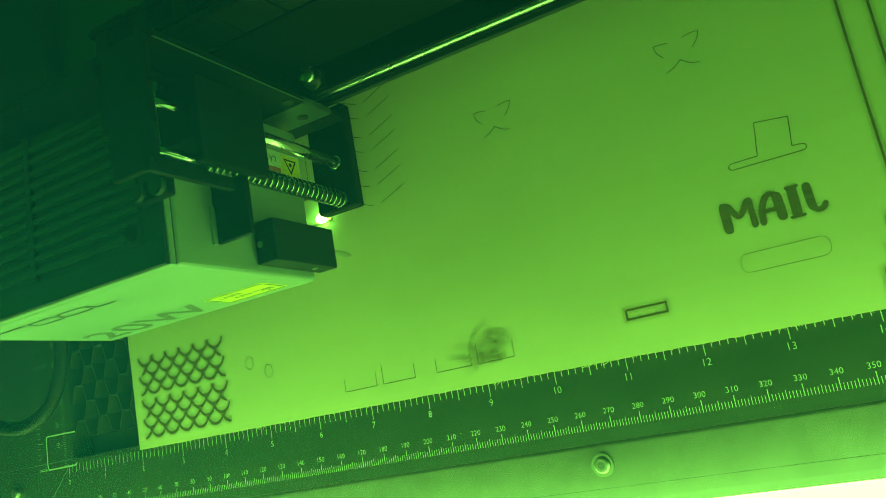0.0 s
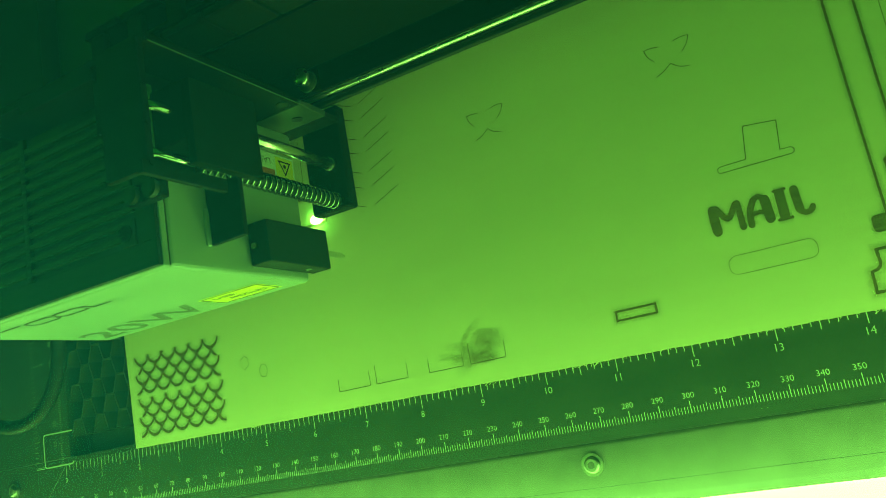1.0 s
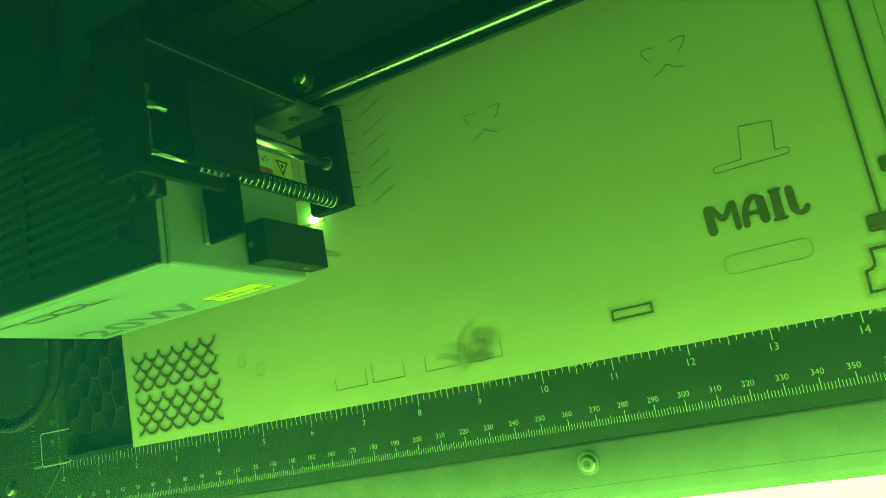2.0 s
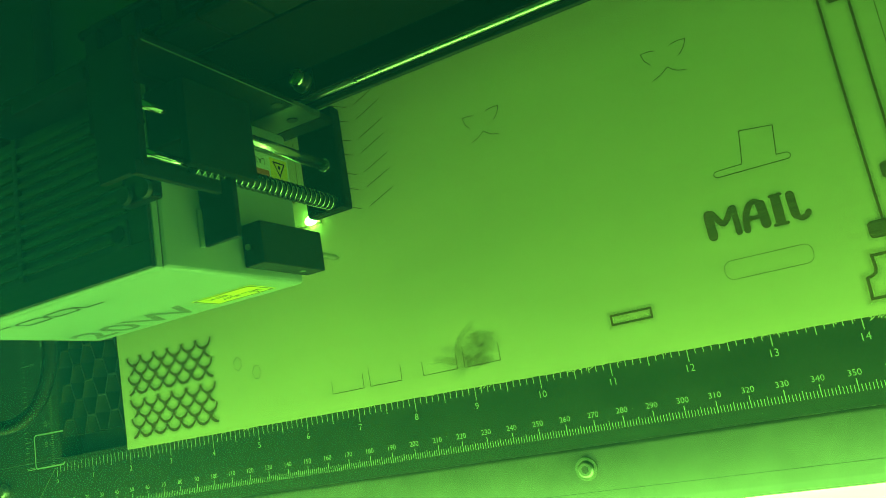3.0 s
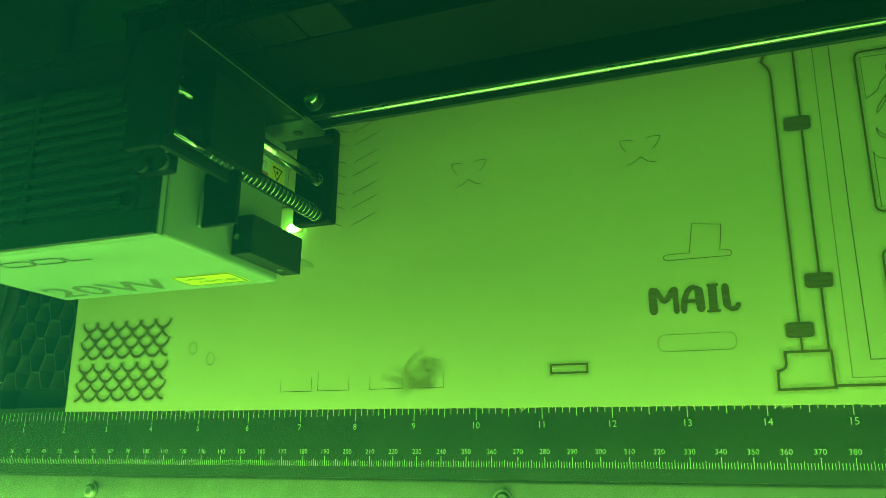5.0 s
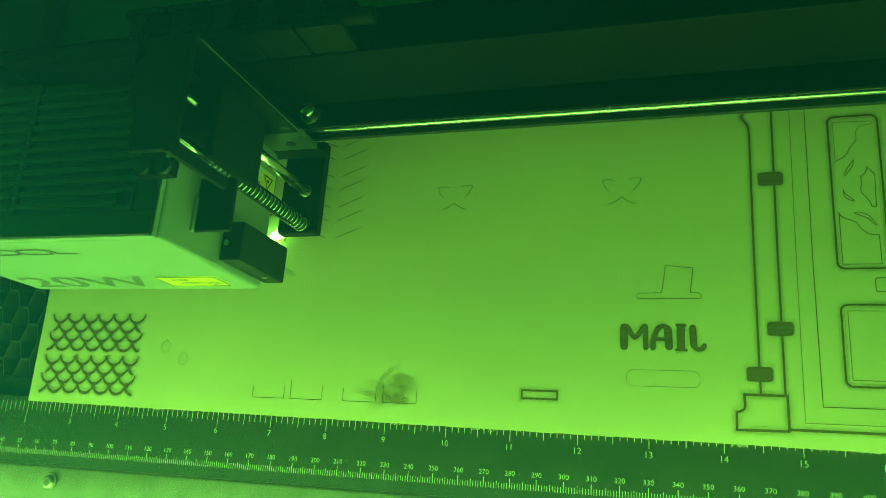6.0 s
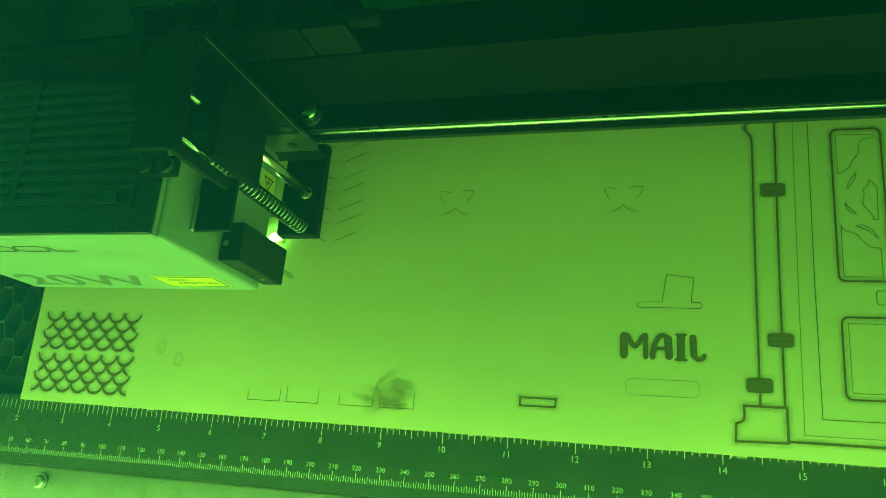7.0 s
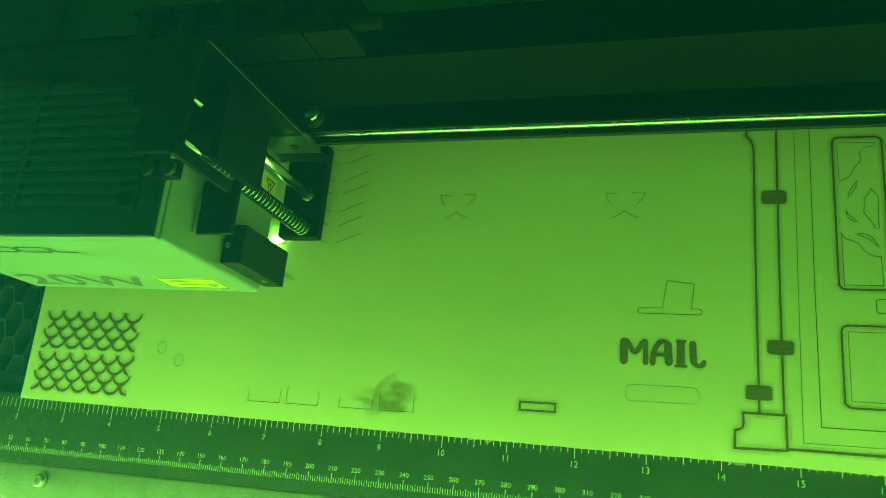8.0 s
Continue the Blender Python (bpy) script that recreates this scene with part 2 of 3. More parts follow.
tray = tagged(part("floor", boxed(X0, X1, Y0 + 0.002, Y1, -0.034, -0.0135), surface("tray_grey", (0.10, 0.11, 0.112), (0.135, 0.145, 0.148), 0.6, scale=40)), "dark metal tray under the honeycomb bed", "floor", kind="structure")
for nm, dims in (("wall_west", (X0 - 0.012, X0, Y0, Y1)), ("wall_east", (X1, X1 + 0.012, Y0, Y1)), ("wall_north", (X0 - 0.012, X1 + 0.012, Y1, Y1 + 0.012))):
    tagged(part(nm, boxed(*dims, -0.034, ZL - 0.002), M_WALL), "matt black inner wall of the enclosure", "wall", kind="structure")
tagged(part("wall_south", boxed(X0 - 0.012, X1 + 0.012, Y0 - 0.010, Y0, 0.150, ZL - 0.002), M_WALL), "black header over the open front of the enclosure", "wall", kind="structure")

front = empty("window_1", (0, 0, 0), label="open front of the enclosure with white daylight outside", category="window", kind="structure")
part("daylight", boxed(X0, X1, Y0 - 0.006, Y0 - 0.0003, -0.030, 0.035), glow("daylight_low", (1, 1, 1), FRONT_LOW), front)
part("daylight", boxed(X0, X1, Y0 - 0.006, Y0 - 0.0003, 0.0352, 0.150), glow("daylight_high", (1, 1, 0.97), FRONT_HIGH), front)

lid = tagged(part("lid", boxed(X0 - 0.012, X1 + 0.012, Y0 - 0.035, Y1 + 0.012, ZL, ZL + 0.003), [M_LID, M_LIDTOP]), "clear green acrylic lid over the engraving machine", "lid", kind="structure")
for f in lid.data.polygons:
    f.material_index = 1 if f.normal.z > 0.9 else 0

# ---- ruler plate: black with white scales ----
plate = empty("ruler_plate", (0, 0, 0), label="black metal bed frame with white inch and millimetre scales", category="ruler")
IN = 0.0254
RULER_TOP = 0.0062
part("front_rail", boxed(-0.075, 0.56, -0.0215, 0.0085, -0.012, 0.0, bevel=0.00012), M_PLATE, plate)
part("side_rail", boxed(-0.075, 0.0035, 0.0087, 0.40, -0.012, 0.0, bevel=0.0004), M_PLATE, plate)
bm = bmesh.new()
profile = ((-0.0428, -0.013), (-0.0428, 0.0005), (-0.0400, 0.0009), (-0.0330, 0.0009), (-0.0290, 0.0008), (-0.0255, 0.0005), (-0.0230, 0.0002), (-0.02155, 0.0), (-0.02155, -0.013))
ends = [[bm.verts.new((x, y, z)) for y, z in profile] for x in (-0.15, 0.61)]
for i in range(len(profile)):
    j = (i + 1) % len(profile)
    bm.faces.new((ends[0][i], ends[1][i], ends[1][j], ends[0][j])).smooth = 1 < i < 7
bm.faces.new(ends[0])
bm.faces.new(ends[1][::-1])
bmesh.ops.recalc_face_normals(bm, faces=bm.faces[:])
part("front_strip", bm, M_STRIP, plate, "grey satin edge strip, rounded off beside the scale")
part("strip_groove", boxed(-0.12, 0.60, -0.0361, -0.03595, 0.0006, 0.00093), M_PLATE, plate)

bm = bmesh.new()
for i in range(0, 461):
    top = -0.0133 if i % 10 == 0 else (-0.0144 if i % 5 == 0 else -0.0150)
    x = i * 0.001
    ribbon(bm, [(x, -0.0171), (x, top)], 0.00022 if i % 10 else 0.00028, 0.00006)
tagged(part("millimetre_ticks", bm, M_PRINT, plate), kind="stuff")
bm = bmesh.new()
for i in range(0, 181):
    low = 0.0 if i % 10 == 0 else (0.0010 if i % 5 == 0 else 0.0022)
    x = i * IN / 10
    ribbon(bm, [(x, low), (x, RULER_TOP)], 0.00029, 0.00006)
tagged(part("inch_ticks", bm, M_PRINT, plate), kind="stuff")
for i in range(0, 18):
    text_part("number", str(i), 0.00235, pose(i * IN - 0.0002, -0.0021, 0.00007), M_PRINT, plate, bold=-0.00001)
for i in range(0, 451, 10):
    text_part("number", str(i), 0.00185, pose(i * 0.001, -0.0116, 0.00007), M_PRINT, plate, bold=-0.00001)

# the side scale, printed faintly
bm = bmesh.new()
for i in range(0, 141):
    y = RULER_TOP + i * 0.001
    ribbon(bm, [(-0.0012, y), (-0.0045 if i % 10 == 0 else (-0.0034 if i % 5 == 0 else -0.0028), y)], 0.00022, 0.00006)
tagged(part("side_millimetre_ticks", bm, M_FAINT, plate), kind="stuff")
bm = bmesh.new()
for i in range(0, 60):
    y = RULER_TOP + i * IN / 10
    ribbon(bm, [(-0.0225, y), (-0.0162 if i % 10 == 0 else (-0.0185 if i % 5 == 0 else -0.0200), y)], 0.0003, 0.00006)
tagged(part("side_inch_ticks", bm, M_FAINT, plate), kind="stuff")
for i in range(1, 6):
    text_part("number", str(i), 0.0028, pose(-0.0140, RULER_TOP + i * IN, 0.00007, 0, 0, 90), M_FAINT, plate, bold=0.00001)
for i in range(10, 141, 10):
    text_part("number", str(i), 0.0021, pose(-0.0066, RULER_TOP + i * 0.001, 0.00007, 0, 0, 90), M_FAINT, plate, bold=0.00002)
corner_line = [(0.0062, 0.0213), *arc(-0.0140, 0.0202, 0.0015, 90, 180, 4), *arc(-0.0140, 0.0070, 0.0015, 180, 270, 4), *arc(0.0045, 0.0070, 0.0015, 270, 350, 4)]
part("corner_mark", ribbon(bmesh.new(), corner_line, 0.0007, 0.00010), M_PRINT, plate, "white printed corner mark")
part("origin_line", ribbon(bmesh.new(), [(-0.022, 0.0055), (-0.016, 0.0055)], 0.0004, 0.00009), M_PRINT, plate)
part("origin_line", ribbon(bmesh.new(), [(0.0062, 0.0060), (0.031, 0.0060)], 0.00025, 0.00011), M_GREYINK, plate)

part("mitre_joint", ribbon(bmesh.new(), mm((-1.0, 4.4), (-16.6, -11.4)), 0.00022, 0.00008), M_FAINT, plate)

bm = bmesh.new()
rd = random.Random(9)
for i in range(70):
    x, y = rd.uniform(0.02, 0.45), rd.uniform(-0.034, -0.001)
    bmesh.ops.create_circle(bm, cap_ends=True, segments=5, radius=rd.uniform(0.00005, 0.00013), matrix=Matrix.Translation((x, y, 0.00013 if y > -0.0213 else 0.00095)))
tagged(part("dust_specks", bm, M_PRINT, plate), kind="stuff")


def socket_screw(place, r=0.0034):
    s = empty("socket_screw", place, label="bright socket-head screw in the grey edge strip", category="screw", group="screws in the edge strip")
    bm = bmesh.new()
    rod(bm, (0, 0, -0.0006), (0, 0, 0.0003), r * 1.12)
    part("washer", bm, M_BRASS, s, smooth=False)
    bm = bmesh.new()
    rod(bm, (0, 0, 0.0002), (0, 0, 0.0011), r * 0.84, r * 0.80)
    rod(bm, (0, 0, 0.00111), (0, 0, 0.0016), r * 0.80, r * 0.62)
    part("head", bm, M_BRASS, s)
    bm = bmesh.new()
    rod(bm, (0, 0, 0.0012), (0, 0, 0.00164), r * 0.40, seg=6)
    part("socket", bm, M_GREYINK, s)
    return s


screw = socket_screw((0.2645, -0.0285, 0.0012))
copy_thing(screw, pose(0.0725, -0.0285, 0.0012, 0, 0, 20))
copy_thing(screw, pose(0.4565, -0.0285, 0.0012, 0, 0, 40))
copy_thing(screw, pose(-0.0400, -0.0025, 0.0008, 0, 0, 10))

# ---- honeycomb bed ----
bm = bmesh.new()
px, py, zt, zb = 0.0160, 0.0170, -0.0012, -0.0133
for r in range(0, 20):
    for c in range(0, 9 if r < 12 else 4):
        cx, cy = 0.0095 + c * px + (px / 2 if r % 2 else 0), 0.018 + r * py / 2
        ring = [(cx + 0.33 * px * math.cos(radians(a)) * (1.0 if a % 180 else 1.0), cy + 0.54 * py * math.sin(radians(a))) for a in range(0, 360, 60)]
        for i in range(3):
            (xa, ya), (xb, yb) = ring[i], ring[i + 1]
            n = Vector((yb - ya, xa - xb)).normalized() * 0.00030
            vs = []
            for z in (zb, zt):
                vs += [bm.verts.new((xa + n.x, ya + n.y, z)), bm.verts.new((xb + n.x, yb + n.y, z)), bm.verts.new((xb - n.x, yb - n.y, z)), bm.verts.new((xa - n.x, ya - n.y, z))]
            for f in ((0, 1, 5, 4), (2, 3, 7, 6), (4, 5, 6, 7), (1, 2, 6, 5), (3, 0, 4, 7)):
                bm.faces.new([vs[q] for q in f])
comb = tagged(part("honeycomb_bed", bm, M_FOIL), "dark metal honeycomb cutting bed beside the plywood", "honeycomb", kind="stuff")

# ---- plywood board with its engraving ----
BZ = 0.003
board = empty("plywood_board", (0, 0, 0), label="pale birch plywood sheet with burnt engraving on the bed", category="plywood")
rng = random.Random(4)
bm = bmesh.new()
bottom = []
steps = 240
for i in range(steps + 1):
    f = i / steps
    x = 0.0528 + f * 0.47
    y = 0.0063 - 0.0099 * (x - 0.053) + rng.uniform(-1, 1) * 0.00012
    bottom.append((x, y))
left = [(0.0530 - 0.0045 * j / 24 + rng.uniform(-1, 1) * 0.0001, 0.0063 + 0.165 * j / 24) for j in range(24, 0, -1)]
outline = bottom + [(0.523, 0.176), (0.0480, 0.176)] + left
lo = [bm.verts.new((x, y, 0.0003)) for x, y in outline]
hi = [bm.verts.new((x, y, BZ)) for x, y in outline]
bm.faces.new(hi)
bm.faces.new(list(reversed(lo)))
for i in range(len(outline)):
    j = (i + 1) % len(outline)
    f = bm.faces.new((lo[i], lo[j], hi[j], hi[i]))
    f.material_index = 1
part("sheet", bm, [M_PLY, M_EDGE], board)

# splinters along the sawn edge
bm = bmesh.new()
for cx in [0.1225, 0.1232, 0.1240, 0.1262, 0.233, 0.2345, 0.2365, 0.267, 0.2685, 0.2705, 0.2725, 0.2745, 0.3595, 0.3608, 0.362, 0.3635]:
    y = 0.0063 - 0.0099 * (cx - 0.053)
    ribbon(bm, bez([(cx, y + 0.0004), (cx - 0.0006, y - 0.0003), (cx - 0.0022 * rng.uniform(0.4, 1), y - 0.0008 * rng.uniform(0.4, 1.4))], 3), 0.00022, 0.0024)
for i in range(160):
    cx = 0.056 + rng.random() * 0.40
    y = 0.0063 - 0.0099 * (cx - 0.053)
    a = rng.uniform(-0.0005, 0.0005)
    ribbon(bm, [(cx, y + 0.0003), (cx + a, y - rng.uniform(0.0001, 0.0005))], 0.00018, 0.0026)
tagged(part("splinters", bm, M_PLY, board), kind="stuff")

ZS, ZM = BZ + 0.00006, BZ + 0.00012


def engraved(name, lines, width, mat=None, soot=0.0, closed=False, label="", caps=False):
    """One burnt figure: its lines, and round them the soot."""
    bm = bmesh.new()
    for i, ln in enumerate(lines):
        ribbon(bm, ln, width, ZM + i * 0.000009, closed, caps=caps)
    ob = part(name, bm, mat or M_LINE, board, label)
    if soot:
        bm = bmesh.new()
        for i, ln in enumerate(lines):
            ribbon(bm, ln, soot, ZS + i * 0.000002, closed, fade=True)
        part("scorch", bm, M_SOOT, ob)
    return ob


# scale pattern: two blocks of three rows of scallops
for y_top, dx in ((47.4, 0.0), (28.1, 0.3)):
    rows = []
    for r in range(4):
        y, x0 = y_top - 4.3 * r, 57.4 + dx
        odd = r % 2
        for c in range(6 - odd):
            rows.append([(p[0] / 1000, p[1] / 1000) for p in arc(x0 + 4.3 * odd + 8.6 * c + 4.3, y, 4.3, 184, 356, 12, 4.4)])
        if odd:
            rows.append([(p[0] / 1000, p[1] / 1000) for p in arc(x0, y, 4.3, 290 if r == 1 else 268, 356, 7, 4.4)])
            rows.append([(p[0] / 1000, p[1] / 1000) for p in arc(x0 + 8.6 * 6, y, 4.3, 184, 255 if r == 1 else 272, 7, 4.4)])
    bm, halo = bmesh.new(), bmesh.new()
    for i, ln in enumerate(rows):
        crescent(bm, ln, 0.0007, 0.00135, ZM + i * 0.000009)
        ribbon(halo, [(x, y + 0.0004) for x, y in ln], 0.0042, ZS + i * 0.0000015, fade=True)
    ob = part("scale_pattern", bm, M_CHAR, board)
    part("scorch", halo, M_SOOT, ob)

# two little clouds
for cx, cy, rot in ((122.7, 32.6, 0), (132.5, 27.5, 25)):
    pts = [((cx + (1.75 + 0.55 * abs(math.sin(radians(3 * a)))) * math.cos(radians(a + rot))) / 1000, (cy + (2.35 + 0.55 * abs(math.sin(radians(3 * a)))) * math.sin(radians(a + rot))) / 1000) for a in range(0, 360, 8)]
    engraved("cloud_outline", [pts], 0.00026, closed=True)

# four open boxes
for xa, xb, ya, yb in ((169.2, 183.9, 17.1, 17.9), (186.9, 201.1, 19.8, 18.0), (210.5, 224.8, 17.2, 18.1), (227.8, 242.0, 20.0, 18.1)):
    engraved("open_box", [mm((xa, ya), (xa, 12.2), (xb, 12.2), (xb, yb))], 0.00026)

# chevrons
for y in (81.3, 89.2, 95.6, 103.8, 110.0, 118.2, 124.6):
    engraved("chevron", [mm((183.8, y + 4.6), (195.1, y)), mm((198.9, y), (210.5, y + 4.7))], 0.00026)

# cat faces
for dx in (0.0, 68.4):
    ears = [bez([(249.3, 102.4), (247.0, 102.9), (244.5, 102.8)], 4) + bez([(244.5, 102.8), (245.2, 100.2), (247.0, 98.0)], 4)[1:],
            bez([(254.3, 102.7), (256.8, 103.2), (259.5, 103.0)], 4) + bez([(259.5, 103.0), (258.4, 100.4), (256.4, 98.2)], 4)[1:],
            bez([(246.6, 92.5), (249.4, 93.6), (251.9, 95.5)], 4) + bez([(251.9, 95.5), (254.6, 93.4), (257.7, 92.6)], 4)[1:]]
    engraved("cat_face", [[((x + dx) / 1000, y / 1000) for x, y in ln] for ln in ears], 0.00026)

# top hat
engraved("top_hat", [mm((336.6, 67.4), (346.4, 66.2), (345.3, 56.8), (348.2, 56.7)) + [(p[0] / 1000, p[1] / 1000) for p in arc(348.1, 55.6, 1.05, 80, -80, 5)] + [(p[0] / 1000, p[1] / 1000) for p in arc(327.2, 55.6, 1.05, 260, 100, 5)] + mm((335.1, 56.8), (336.6, 67.4))], 0.00026)

# the word, in thick brushed letters
word = empty("engraved_word", (0, 0, 0))
word.parent = board
word["label"] = "dark engraved word MAIL"
LETTERS = (
    [(2.9, (321.5, 43.6), (321.5, 40.0), (321.6, 36.5)), (1.9, (322.6, 43.9), (325.5, 39.9), (328.6, 43.9)), (1.9, (329.2, 44.0), (329.3, 40.0), (329.4, 36.0))],
    [(2.0, (331.9, 36.0), (332.2, 39.8), (333.4, 42.6), (334.2, 43.7)), (1.7, (334.0, 43.6), (335.4, 44.2), (336.8, 43.6)), (2.9, (337.2, 42.9), (337.4, 39.6), (337.6, 36.6)), (1.3, (332.6, 39.3), (337.2, 39.3))],
    [(2.9, (341.7, 43.5), (341.7, 36.5)), (0.95, (340.2, 44.5), (343.4, 44.5)), (0.95, (339.9, 35.4), (343.7, 35.4))],
    [(2.5, (345.9, 43.6), (346.0, 40.0), (346.2, 37.2)), (1.7, (346.2, 36.9), (347.6, 35.8), (349.2, 36.2), (349.8, 37.2))],
)
for letter in LETTERS:
    bm, halo = bmesh.new(), bmesh.new()
    for i, (w, *st) in enumerate(letter):
        ln = [(x / 1000, y / 1000) for x, y in bez(st, 6)]
        ribbon(bm, ln, w / 1000, ZM + i * 0.000020, caps=True)
        ribbon(halo, ln, (w + 2.0) / 1000, ZS + i * 0.000003, fade=True)
    ob = part("letter", bm, M_ENGR, word)
    part("scorch", halo, M_SOOT, word)

engraved("pill_outline", [[(p[0] / 1000, p[1] / 1000) for p in round_rect(322.4, 348.1, 22.0, 27.9, 2.4, 6)]], 0.00022, M_PALELINE, closed=True)
engraved("slot_frame", [mm((283.9, 16.0), (297.2, 16.0), (297.2, 19.0), (283.9, 19.0))], 0.00075, M_CHAR, 0.0034, closed=True)

# post with knobs and base
POST_L = bez([(378.0, 152.0), (372.2, 144.0), (369.2, 138.0), (367.0, 130.5), (365.0, 126.2)], 5) + bez([(365.0, 126.2), (367.3, 122.6), (367.8, 118.0)], 4) + [(367.7, 70.0), (368.0, 20.2)]
POST_R = bez([(383.0, 158.0), (378.0, 148.0), (376.2, 140.0), (375.9, 132.0)], 4) + [(375.7, 70.0), (375.9, 20.2)]
engraved("post_line", [[(x / 1000, y / 1000) for x, y in POST_L]], 0.00075, M_CHAR, 0.0032)
engraved("post_line", [[(x / 1000, y / 1000) for x, y in POST_R]], 0.00075, M_CHAR, 0.0032)
for x0, x1, y0, y1 in ((370.2, 378.9, 97.7, 103.1), (371.0, 379.7, 41.1, 46.2), (363.6, 372.3, 24.8, 30.0)):
    bm = bmesh.new()
    vs = [bm.verts.new((x / 1000, y / 1000, ZM + 0.00005)) for x, y in round_rect(x0, x1, y0, y1, 1.3, 5)]
    bm.faces.new(vs)
    ob = part("engraved_knob", bm, M_ENGR, board)
    bm = bmesh.new()
    ribbon(bm, [((x0 - 0.6) / 1000, (y0 + y1) / 2000), ((x1 + 0.6) / 1000, (y0 + y1) / 2000)], 0.0078, ZS + 0.00003, fade=True)
    part("scorch", bm, M_SOOT, ob)
engraved("post_base", [mm((362.6, 20.2), (376.5, 20.2), (376.6, 8.3), (359.8, 8.0), (360.0, 14.1), (361.5, 14.5), (362.4, 15.2), (362.8, 16.4))], 0.0009, M_CHAR, 0.0042, closed=True)
engraved("ground_line", [mm((377.0, 8.9), (470.0, 8.6))], 0.0009, M_CHAR, 0.0032)
engraved("thin_frame", [mm((382.4, 150.0), (382.3, 138.0), (381.8, 64.7), (381.7, 11.3), (470.0, 11.4))], 0.00026, M_PALELINE)
engraved("door_frame", [mm((387.5, 131.6), (387.2, 66.0), (387.5, 16.9), (470.0, 16.9), (470.0, 132.2))], 0.00028, closed=True)
for x0, x1, y0, y1 in ((395.1, 411.7, 65.4, 124.0), (395.1, 450.0, 24.0, 52.4)):
    engraved("door_panel", [[(p[0] / 1000, p[1] / 1000) for p in round_rect(x0, x1, y0, y1, 2.3, 5)]], 0.0007, M_CHAR, 0.0032, closed=True)


def curved(*pts):
    return [(x / 1000, y / 1000) for x, y in bez(list(pts), 4)]


SWIRL = curved((409.4, 120.3), (406.0, 119.7), (404.2, 117.4), (404.3, 114.4), (401.8, 111.2), (400.6, 108.5), (396.9, 106.1))
engraved("panel_line", [mm((396.8, 121.9), (409.5, 121.6)) + SWIRL[:9]], 0.00026, M_PALELINE)
engraved("panel_line", [SWIRL[8:]], 0.00027)
engraved("panel_line", [mm((396.9, 106.1), (396.8, 121.9))], 0.00024, M_PALELINE)
engraved("panel_line", [curved((396.8, 86.5), (397.9, 84.4), (401.9, 82.7), (403.8, 79.8), (406.3, 77.9), (409.1, 77.6)) + mm((409.2, 67.0), (396.8, 67.0), (396.8, 86.5))], 0.00026)
engraved("leaf_outline", [curved((402.9, 106.6), (402.3, 104.0), (399.7, 100.4), (400.2, 102.6), (402.9, 106.6))], 0.00028)
engraved("leaf_outline", [curved((398.7, 95.2), (399.4, 93.4), (402.0, 90.9), (400.9, 90.9), (399.0, 92.5), (398.7, 95.2))], 0.00028)
engraved("leaf_outline", [curved((401.8, 85.8), (403.2, 86.3), (406.2, 85.0), (408.5, 81.7), (408.0, 81.5), (406.1, 83.8), (403.8, 85.0), (401.8, 85.8))], 0.00028)
engraved("leaf_outline", [mm((409.4, 100.5), (409.0, 88.2), (407.5, 88.3)) + curved((407.5, 88.3), (407.1, 90.2), (405.1, 93.1), (404.4, 94.8), (405.1, 98.0), (404.7, 99.7), (406.4, 101.3), (407.0, 103.6))[1:]], 0.00026, closed=True)
engraved("panel_line", [mm((397.2, 50.2), (397.2, 26.2), (448.0, 26.2), (448.0, 50.2))], 0.0003, M_PALELINE, closed=True)
engraved("lock_outline", [[(p[0] / 1000, p[1] / 1000) for p in round_rect(406.6, 416.0, 57.0, 62.0, 1.0, 4)]], 0.0003, closed=True)

# half-hidden figures under the head
engraved("post_base", [mm((172.0, 93.3), (158.3, 93.3), (158.2, 81.3), (174.9, 81.1), (174.7, 87.1), (173.3, 87.5), (172.4, 88.2), (172.0, 89.4))], 0.0009, M_CHAR, 0.0034, closed=True)
engraved("ground_line", [mm((62.0, 80.9), (158.0, 81.1))], 0.0006, M_CHAR, 0.0022)
engraved("ground_line", [mm((60.0, 82.5), (79.0, 82.5))], 0.0009, M_CHAR, 0.0026)
engraved("panel_line", [[(x / 1000, y / 1000) for x, y in [(166.2, 118.0), (166.0, 98.5), *arc(164.0, 97.4, 1.9, 0, -80, 4)]] + mm((152.0, 95.4))], 0.00026, M_PALELINE)

# highlights on the veneer's relief, painted as small pale flecks
bm = bmesh.new()
rf = random.Random(21)
for i in range(300):
    x, y = rf.uniform(0.20, 0.43), rf.uniform(0.045, 0.135)
    a = rf.uniform(0.0002, 0.0007)
    ribbon(bm, [(x, y), (x + a, y + rf.uniform(-0.0001, 0.0001))], rf.uniform(0.00010, 0.00020), ZS)
tagged(part("veneer_glints", bm, surface("pale_glint", (0.80, 0.72, 0.55), (0.86, 0.78, 0.62), 0.6), board), kind="stuff")

# smoke stain from a flare
bm = bmesh.new()
lay = bm.verts.layers.float.new("fade")
rings = []
for j in range(9):
    f = j / 8
    ring = []
    for i in range(40):
        a = radians(9 * i)
        w = 1 + 0.18 * math.sin(2 * a + 0.6) + 0.10 * math.sin(5 * a) + 0.08 * math.sin(9 * a + 2)
        v = bm.verts.new((0.2330 + 0.0112 * f * w * math.cos(a) - 0.0022 * f * f, 0.0172 + 0.0082 * f * w * math.sin(a), ZS + 0.00002))
        v[lay] = 0.95 * (1 - f) ** 1.1 * (0.50 if f < 0.2 else (0.8 if f < 0.3 else 1.0))
        ring.append(v)
    rings.append(ring)
for j in range(8):
    for i in range(40):
        k = (i + 1) % 40
        bm.faces.new((rings[j][i], rings[j][k], rings[j + 1][k], rings[j + 1][i])) if j else None
